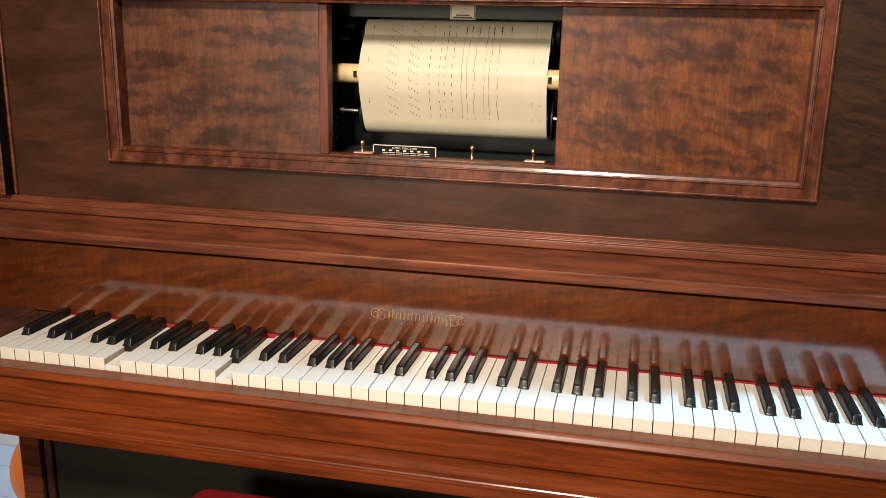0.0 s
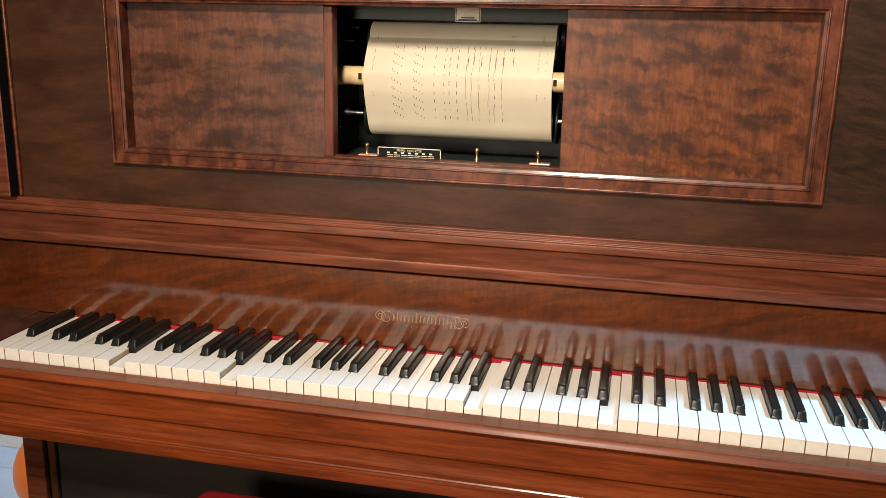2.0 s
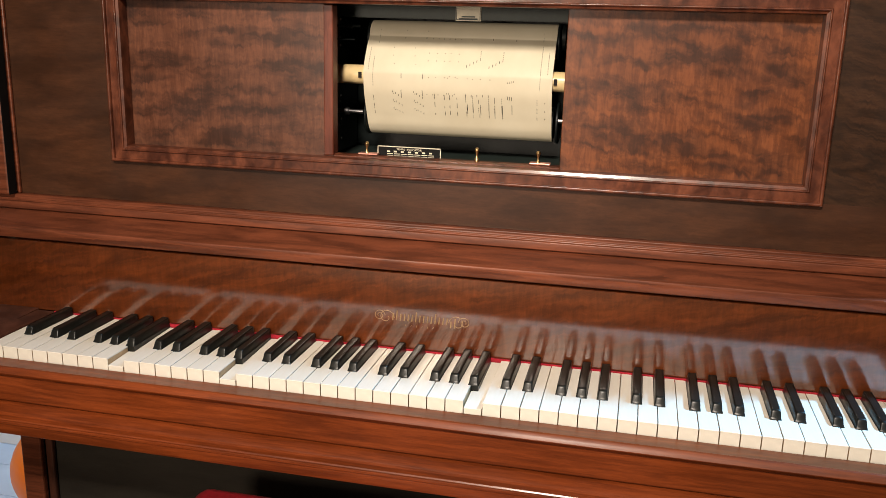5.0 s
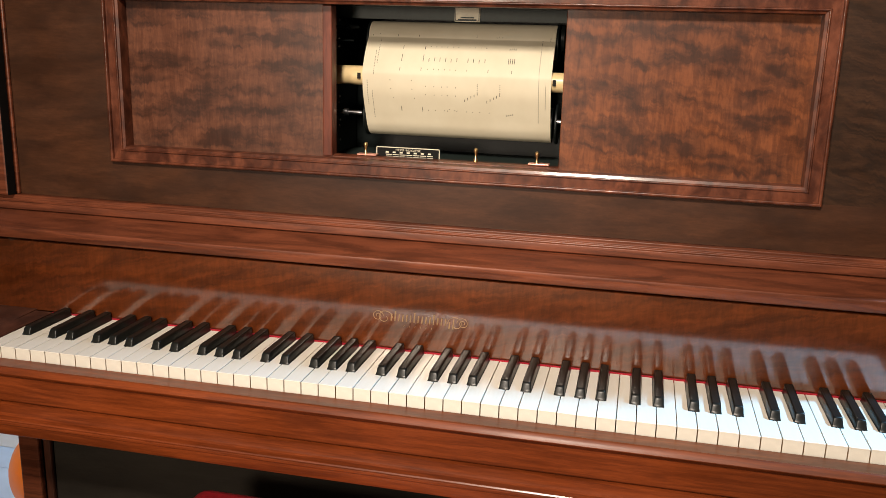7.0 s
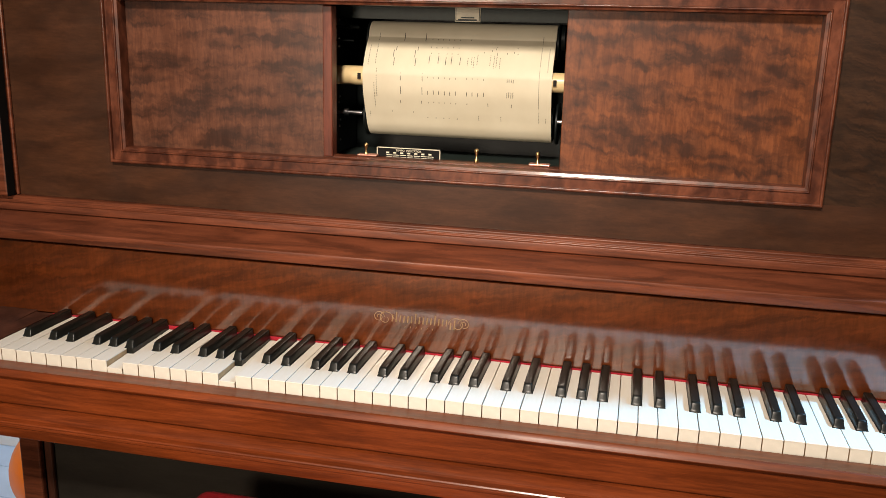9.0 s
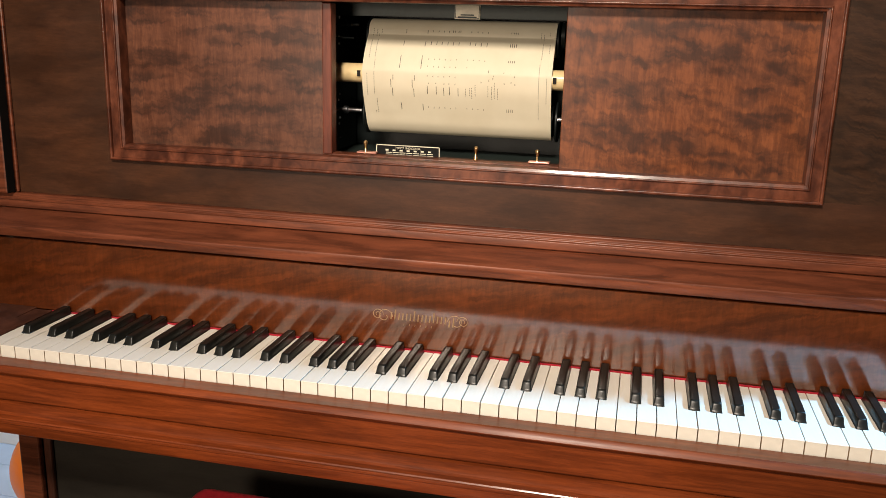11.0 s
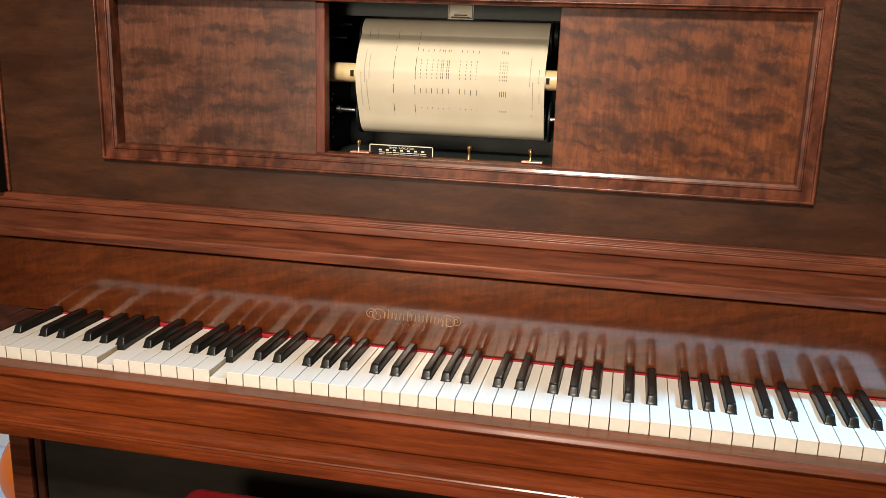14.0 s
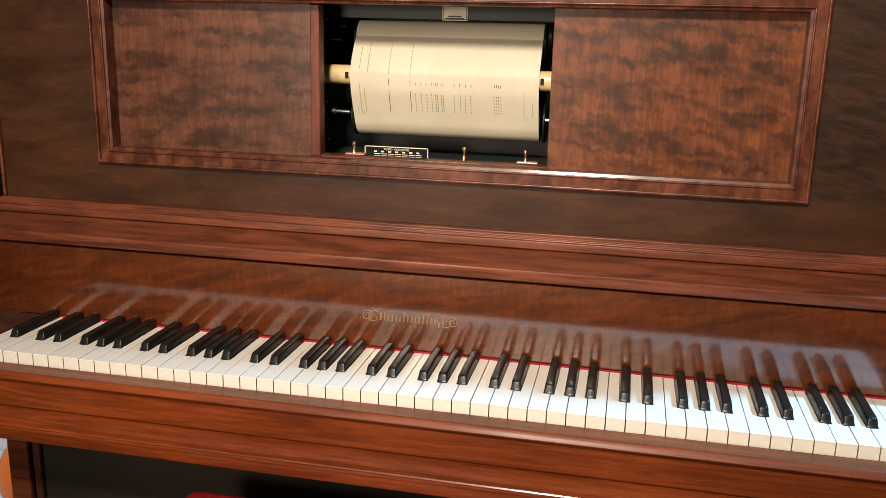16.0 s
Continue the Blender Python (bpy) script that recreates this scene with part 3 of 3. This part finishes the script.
def black_mesh():
    bm = bmesh.new()
    z0, z1, z2 = ZK - 0.014, ZK + 0.0006, ZK + 0.0118
    rings = [(0.0498, 0.1462, HALF, z0), (0.0498, 0.1462, HALF, z1), (0.0504, 0.1462, HALF - 0.0004, z1 + 0.001), (0.0540, 0.1460, 0.0055, z2 - 0.0014), (0.0558, 0.1458, 0.0048, z2)]
    rows = []
    for y0, y1, h, z in rings:
        rows.append([bm.verts.new(c) for c in ((-h, y0, z), (h, y0, z), (h, y1, z), (-h, y1, z))])
    for a, b in zip(rows, rows[1:]):
        for i in range(4):
            bm.faces.new((a[i], a[(i + 1) % 4], b[(i + 1) % 4], b[i]))
    bm.faces.new(rows[-1])
    bm.faces.new(list(reversed(rows[0])))
    up = [e for e in bm.edges if min(v.co.z for v in e.verts) > z1 + 0.0005 and e.calc_length() > 0.002]
    bmesh.ops.bevel(bm, geom=up, offset=0.0017, segments=3, affect="EDGES", profile=0.5)
    return finish(at_pivot(bm, 0), "black_key", EBONY, 50)


BLACK_MESH = black_mesh()
for i in range(NW - 1):
    d = SHARP.get(LETTER[i])
    if d is None:
        continue
    ob = part("black_key", BLACK_MESH, None, piano, "ebony black key" if i == 0 else "")
    ob.location = ((i + 1) * KW + d, PIVOT_Y, PIVOT_Z)
    black_keys[i + 1] = ob

# ---- the music roll ----
roll = thing("music_roll", "cream perforated paper music roll, unwinding in the piano", "music roll", (0.6, 0.357, 1.150))
RY, RZ0, RR = 0.357, 1.150, 0.026
PX0, PX1 = 0.4534, 0.7394
line = smooth_line([(0.3312, 1.153), (0.3195, 1.1385), (0.3085, 1.121), (0.3010, 1.1045), (0.3000, 1.0935), (0.3030, 1.072), (0.3115, 1.0500), (0.3185, 1.0345), (0.3265, 1.0180), (0.3375, 1.0065), (0.3520, 1.0025), (0.3680, 1.0080)], 7)
arc_top = [Vector((RY + RR * math.cos(a), RZ0 + RR * math.sin(a))) for a in np.linspace(0.0, math.pi - 0.12, 22)]


def sheet(points, x0, x1, thick=0.00012):
    bm = bmesh.new()
    rows = [[bm.verts.new((x, p.x, p.y)) for x in np.linspace(x0, x1, 7)] for p in points]
    for a, b in zip(rows, rows[1:]):
        for i in range(6):
            bm.faces.new((a[i], a[i + 1], b[i + 1], b[i]))
    back = [[bm.verts.new((v.co.x, v.co.y + thick, v.co.z)) for v in row] for row in rows]
    for a, b in zip(back, back[1:]):
        for i in range(6):
            bm.faces.new((a[i], b[i], b[i + 1], a[i + 1]))
    return bm


def at_roll(bm):
    bmesh.ops.translate(bm, verts=bm.verts, vec=(-0.6, -0.357, -1.150))
    return bm


part("paper", at_roll(sheet(arc_top + line, PX0, PX1)), PAPER, roll, smooth=60)
part("spool_core", at_roll(lathe([(0.0245, PX0 + 0.001), (0.0245, PX1 - 0.001)], "x", 32, (0, RY, RZ0))), PAPER, roll, smooth=50)
for x in (PX0 - 0.0045, PX1 + 0.0005):
    part("flange", at_roll(lathe([(0.026, x), (0.0275, x + 0.001), (0.0275, x + 0.003), (0.026, x + 0.004)], "x", 32, (0, RY + 0.002, RZ0))), BLACK, roll, smooth=40)

# the way of the paper, by its length from the tracker bar
LEN = [0.0]
for a, b in zip(line, line[1:]):
    LEN.append(LEN[-1] + (b - a).length)
MID = next(i for i, p in enumerate(line) if p.y <= 1.1005)
LEN = [v - LEN[MID] for v in LEN]
WOUND = next(v for v, p in zip(LEN, line) if p.y < 1.035)      # from here the paper lies on the spool
SPEED = 0.0252


def on_paper(d):
    """Place (y, z) and lean of the paper d metres past the tracker bar."""
    if d <= LEN[0]:
        a = math.pi - 0.12 - (LEN[0] - d) / RR
        r = RR + 0.0003 if a > math.pi - 0.65 else RR - 0.003
        a = max(a, math.pi - 1.25)
        return RY + r * math.cos(a), RZ0 + r * math.sin(a), math.pi - a
    d = min(d, LEN[-1] - 0.002)
    i = next(k for k in range(len(LEN) - 1) if LEN[k + 1] >= d)
    f = (d - LEN[i]) / (LEN[i + 1] - LEN[i])
    p = line[i].lerp(line[i + 1], f)
    g = line[i + 1] - line[i]
    return p.x + (0.0014 if d > WOUND else -0.00012), p.y, math.atan2(-g.x, -g.y)


# holes: (second at the bar, share of the width, length in seconds)
holes = []


def dash(t, u, n=0.09):
    holes.append((t, u, n))


def dotted(t0, t1, u, step=0.11, n=0.06):
    t = t0
    while t < t1:
        dash(t, u, n)
        t += step


CHORD = [0.354, 0.384, 0.412, 0.443, 0.472, 0.502, 0.561, 0.590, 0.620, 0.650]
RIGHT4 = [0.772, 0.782, 0.793, 0.803]
rnd = random.Random(4)
# running figure of the opening
t = -3.1
while t < 3.3:
    for j in range(4):
        for u0 in (0.158, 0.274):
            dash(t + 0.54 - 0.11 * j, u0 + 0.0155 * j, 0.11)
            if j == 0:
                dash(t + 0.44 - 0.11 * j, u0 + 0.0155 * j + 0.006, 0.07)
    for u in (0.385, 0.438, 0.466, 0.505):
        dash(t + rnd.choice((0.2, 0.25)), u, rnd.choice((0.12, 0.2, 0.3)))
    for u in (0.556, 0.585, 0.622, 0.674, 0.704, 0.745):
        dotted(t + rnd.uniform(0, 0.12), t + rnd.choice((0.3, 0.42, 0.52)), u + rnd.uniform(-0.004, 0.004), 0.12, rnd.choice((0.06, 0.1)))
    if rnd.random() < 0.5:
        dotted(t, t + 0.35, 0.05, 0.09)
        dotted(t + 0.1, t + 0.4, 0.925, 0.09)
        dash(t + 0.2, 0.965)
    t += 0.53


def row(t, n, us, jit=0.02):
    for u in us:
        dash(t + rnd.uniform(-jit, jit), u, n)


for u in (0.56, 0.59, 0.63, 0.674, 0.705, 0.745, 0.795):
    dash(2.65 + rnd.uniform(-0.05, 0.05), u, 0.62)
row(3.72, 0.06, [0.345, 0.375, 0.405, 0.435]); row(3.70, 0.15, [0.552, 0.582, 0.612, 0.642, 0.672])
for u in (0.452, 0.462, 0.482, 0.492):
    dash(3.72 + rnd.uniform(-0.1, 0.1), u, 0.07)
row(3.6, 0.22, RIGHT4[:3]); row(3.6, 0.4, [0.205, 0.320])
row(4.75, 0.06, [0.354, 0.392, 0.44, 0.56, 0.59, 0.63, 0.68]); row(4.66, 0.3, [0.207, 0.322])
for u in (0.457, 0.467, 0.497, 0.507):
    dash(4.78 + rnd.uniform(-0.09, 0.09), u, 0.07)
for k, u in enumerate(RIGHT4):
    dash(4.58 + 0.03 * k, u, 0.1)
for k in range(5):
    dash(5.45 + 0.11 * k, 0.552 + 0.017 * k, 0.16); dash(5.42 + 0.11 * k, 0.67 + 0.017 * k, 0.17)
dotted(5.9, 6.6, 0.62, 0.12); dotted(5.9, 6.6, 0.738, 0.12)
for s in (5.75, 6.25):
    row(s, 0.07, [0.345, 0.39, 0.432, 0.461, 0.505])
for s, u in ((5.5, 0.166), (6.05, 0.155), (6.6, 0.152)):
    dash(s, u, 0.07); dash(s, u + 0.116, 0.07)
dotted(4.2, 5.9, 0.052, 0.1); dotted(5.0, 6.6, 0.026, 0.15, 0.08); dotted(4.3, 6.9, 0.937, 0.1); dotted(5.2, 6.6, 0.973, 0.16, 0.09)
row(7.28, 0.07, CHORD[:7]); row(7.2, 0.2, [0.203, 0.318, 0.672, 0.795])
row(7.83, 0.24, CHORD); row(7.83, 0.34, RIGHT4); row(7.75, 0.5, [0.207, 0.323])
row(8.78, 0.08, CHORD); row(8.7, 0.2, RIGHT4); row(8.62, 0.45, [0.207, 0.325])
dotted(6.9, 8.4, 0.062, 0.1); dotted(7.6, 9.3, 0.075, 0.11); dotted(7.2, 9.4, 0.935, 0.1)
for u in (0.165, 0.281):
    dash(9.5, u, 0.5); dash(10.05, u - 0.008, 0.5); dash(10.5, u + 0.004, 0.3)
row(9.65, 0.5, [0.354, 0.402, 0.442, 0.472, 0.518], 0.06)
row(10.3, 0.08, [0.36, 0.40, 0.444, 0.47, 0.502]); row(10.75, 0.08, CHORD[:6])
for u in (0.558, 0.578, 0.59, 0.608, 0.675, 0.695, 0.708, 0.726):
    dotted(9.5 + rnd.uniform(0, 0.2), 10.1 + rnd.uniform(0, 0.4), u, 0.1)
for u in (0.635, 0.675, 0.7, 0.755, 0.79, 0.81):
    dash(10.2 + rnd.uniform(0, 0.9), u, 0.12); dash(10.4 + rnd.uniform(0, 0.7), u + 0.004, 0.1)
dotted(9.5, 10.9, 0.026, 0.14, 0.08); dotted(9.6, 11.6, 0.065, 0.1); dotted(9.7, 11.6, 0.935, 0.1); dotted(9.4, 10.9, 0.975, 0.14, 0.08)
row(11.3, 0.08, CHORD[:7]); row(11.78, 0.08, CHORD); row(11.72, 0.14, RIGHT4); row(11.2, 0.85, [0.203, 0.318])
row(12.75, 0.36, CHORD, 0.03); row(12.72, 0.36, RIGHT4); row(12.65, 0.6, [0.207, 0.323])
for u in CHORD[:4] + CHORD[6:] + RIGHT4:
    dotted(13.65, 14.78, u + rnd.uniform(-0.003, 0.003), 0.21, 0.11)
for u in (0.462, 0.472, 0.492, 0.502):
    dotted(13.65, 14.8, u, 0.2, 0.15)
row(15.3, 0.18, CHORD[:4] + [0.462, 0.472, 0.492, 0.502] + CHORD[6:] + RIGHT4)
row(13.55, 1.4, [0.21, 0.326]); row(15.25, 0.35, [0.21, 0.326])
dotted(15.9, 17.9, 0.21, 0.1); dotted(15.75, 17.9, 0.326, 0.1); dotted(16.0, 17.9, 0.095, 0.09); dotted(16.2, 17.6, 0.05, 0.09)
dotted(11.8, 13.9, 0.03, 0.14, 0.08); dotted(11.9, 13.4, 0.062, 0.1); dotted(13.3, 15.2, 0.05, 0.1); dotted(13.5, 15.0, 0.075, 0.1)
dotted(12.0, 13.6, 0.94, 0.1); dotted(13.4, 15.1, 0.925, 0.1); dotted(12.4, 13.0, 0.975, 0.14, 0.08); dotted(13.6, 14.4, 0.97, 0.14, 0.08)

STEP = 0.26
bands = {}
for t, u, n in holes:
    while n > 0:                                  # a long slot runs over several bands
        b = math.floor(t / STEP)
        m = min(n, (b + 1) * STEP - t + 0.002)
        bands.setdefault(b, []).append((t, u, m))
        t, n = t + m, n - m
hole_rows = []
for b in sorted(bands):
    bm = bmesh.new()
    mid = (b + 0.5) * STEP
    for t, u, n in bands[b]:
        x = PX0 + u * (PX1 - PX0) - 0.6
        z0, z1 = (t - mid) * SPEED, (t + n - mid) * SPEED      # later holes lie higher
        box(x - 0.0004, x + 0.0004, -0.00005, 0.00005, z0 + 0.0002, max(z1, z0 + 0.0009), 0, bm)
    hole_rows.append((mid, tagged(part("perforation_band", bm, INK, roll), kind="stuff")))

# ---- things round the piano ----
stool = thing("piano_stool", "red leather piano stool pushed under the keyboard", "stool", (0.56, -0.12, 0))
bm = box(-0.28, 0.28, -0.17, 0.192, 0.455, 0.512, 0.026, seg=5)
part("seat", bm, RED, stool, smooth=60)
part("seat_rail", box(-0.27, 0.27, -0.16, 0.166, 0.40, 0.444, 0.004), LEG, stool)
for sx in (-0.235, 0.235):
    for sy in (-0.13, 0.13):
        part("leg", lathe([(0.013, 0.0), (0.016, 0.02), (0.014, 0.06), (0.02, 0.2), (0.017, 0.3), (0.024, 0.34), (0.024, 0.399)], "z", 14, (sx, sy, 0)), LEG, stool, smooth=40)

ball = thing("ball", "smooth plain orange ball on the floor", "ball", (-0.418, 0.68, 0.0))
bm = lathe([(0.12 * math.sin(a) + 0.0005, 0.12 - 0.12 * math.cos(a)) for a in np.linspace(0.0, math.pi, 25)], "z", 40)
part("shell", bm, ORANGE, ball, smooth=60)

# floorboards of the strip seen beside the piano
FB = finish(box(-0.066, 0.066, -0.8, 0.8, -0.0055, 0.0, 0.0015), "board", FLOOR)
for i in range(5):
    ob = part("board", FB, None, floor)
    ob.matrix_basis = pose(-1.0, 0.135 * i + 0.36, 0, 0, 0, 90)

# ---- keys struck, by the second: white keys by number, black ones by the white key above, negative ----
STRUCK = [
    (0.0, (8, 15)), (0.15, (8, 15)), (0.3, (6, 13, 22, 31, 38, -20)), (0.5, (8, 15, 29, 36)), (0.62, (7, 8, 14, 15, 29, 31, 36, 38)),
    (0.8, (31, 38)), (0.9, (22, 24, 31, 33, 38, -6, -13, -20, -27)), (1.0, (8, 15, 40)), (1.2, (6, 7, 13, 14, 26, 29, 33, 36, 40, -20)),
    (1.5, (8, 15, 32, 39)), (1.7, (8, 15, 24, 29)), (1.85, (36,)), (2.0, (8, 15, 29, 36)), (2.2, (22, 26, 29, 36)), (2.35, (13, 24, 29)),
    (2.5, (8, 15, 29, 31)), (2.7, (7, 14, 22, 26, 31)), (2.85, (29, 36)), (3.0, (7, 8, 14, 15, 29, 31, 36)), (3.2, (6, 13, 14, 22, 24, 36, 38, 43, -20)), (3.35, (29, 31, 36, 38)),
    (3.5, (7, 8, 14, 15, 29, 31, 36, 38, 43)), (3.7, (24, 29, 31, 36, 38, 43)), (3.85, (43,)), (4.0, (8, 15, 42)), (4.2, (6, 13)),
    (4.5, (8, 15, 22, 29, 36)), (4.8, (24, 31)), (5.0, (8, 15, 29)), (5.3, (13, 22, 38)), (5.5, (8, 15, 36, 43)), (5.8, (24, 31, 38)), (6.0, (8, 15)),
    (6.3, (31, 38)), (6.5, (-6, -13)), (6.62, (36,)), (6.8, ()), (7.0, ()), (7.2, ()), (7.5, (8, 15, 36, 43)), (7.7, ()), (8.0, (8, 15)),
    (8.2, (8, 15, 17, 19, 22, 24, 26, 29, 31, 33, 42, 43, -21)), (8.35, ()), (8.5, ()), (8.75, ()), (9.0, (8, 15)), (9.2, (8, 15, 17, 22, 24, 29, 31, 36, 42, 43, -20, -27)), (9.4, ()),
    (9.6, (8, 15, 36, 43)), (9.9, ()), (10.2, (15, 22, 29, 31)), (10.5, (8, 15)), (10.8, (22, 24, 31, 42)), (11.1, ()), (11.3, (8, 15, 36, 43)),
    (11.5, (8, 15, 17, 22, 24, 29, 36, 43)), (11.75, ()), (12.0, (8, 15, 31, 33, 42, 43, -21)), (12.25, ()), (12.5, ()), (12.8, ()), (13.0, (8, 15, 42)),
    (13.2, (8, 15, 17, 19, 22, 24, 26, 29, 31, 33, 42, 43, -21)), (13.35, ()), (13.5, ()), (13.75, ()), (14.0, (8, 15)), (14.2, ()), (14.38, (8, 15, 17, 19, 22, 24, 26, 29, 31, 33, 42, 43, -21, -24)), (14.5, (8, 15, 25, -24)),
    (14.75, (15, 25, -24)), (15.0, (8, 15, 17, 19, 22, 29, 31, 42, -24)), (15.2, (8, 15, 17, 19, 22, 24, 26, 29, 31, 42, -24)), (15.5, (8, 15, 17, 19, 22, 25, 26, 29, 31, 33, 42, 43, -21, -24)),
    (15.7, (8, 15, 17, 19, 22, 24, 25, 26, 29, 31, 33, 42, 43, -21, -24)), (15.85, ()), (16.0, ()),
]
DIP = 2.2


def motions():
    for n in sorted({k for _, ks in STRUCK for k in ks}):
        ob = white_keys[n] if n >= 0 else black_keys[-n]
        x, y, z = ob.location
        states = [(t, n in ks) for t, ks in STRUCK]
        rows, last = [(0.0, pose(x, y, z, DIP if states[0][1] else 0))], states[0][1]
        for (t0, a), (t1, b) in zip(states, states[1:]):
            if a != b:
                m = (t0 + t1) / 2
                h = min(0.034, (t1 - t0) / 2 - 0.02)
                rows.append((m - h, pose(x, y, z, DIP if a else 0)))
                rows.append((m + h, pose(x, y, z, DIP if b else 0)))
        rows.append((16.0, pose(x, y, z, DIP if states[-1][1] else 0)))
        walk(ob, rows)
    for mid, ob in hole_rows:
        first, last = mid + (LEN[0] - 0.034) / SPEED, mid + (WOUND + 0.012) / SPEED
        times = [0.0] + [round(s, 3) for s in np.arange(first, last, 0.4) if 0.05 < s < 15.95] + [16.0]
        rows = []
        for s in times:
            y, z, lean = on_paper((s - mid) * SPEED)
            rows.append((s, pose(0, y - 0.357, z - 1.150, -math.degrees(lean))))
        walk(ob, rows)


motions()
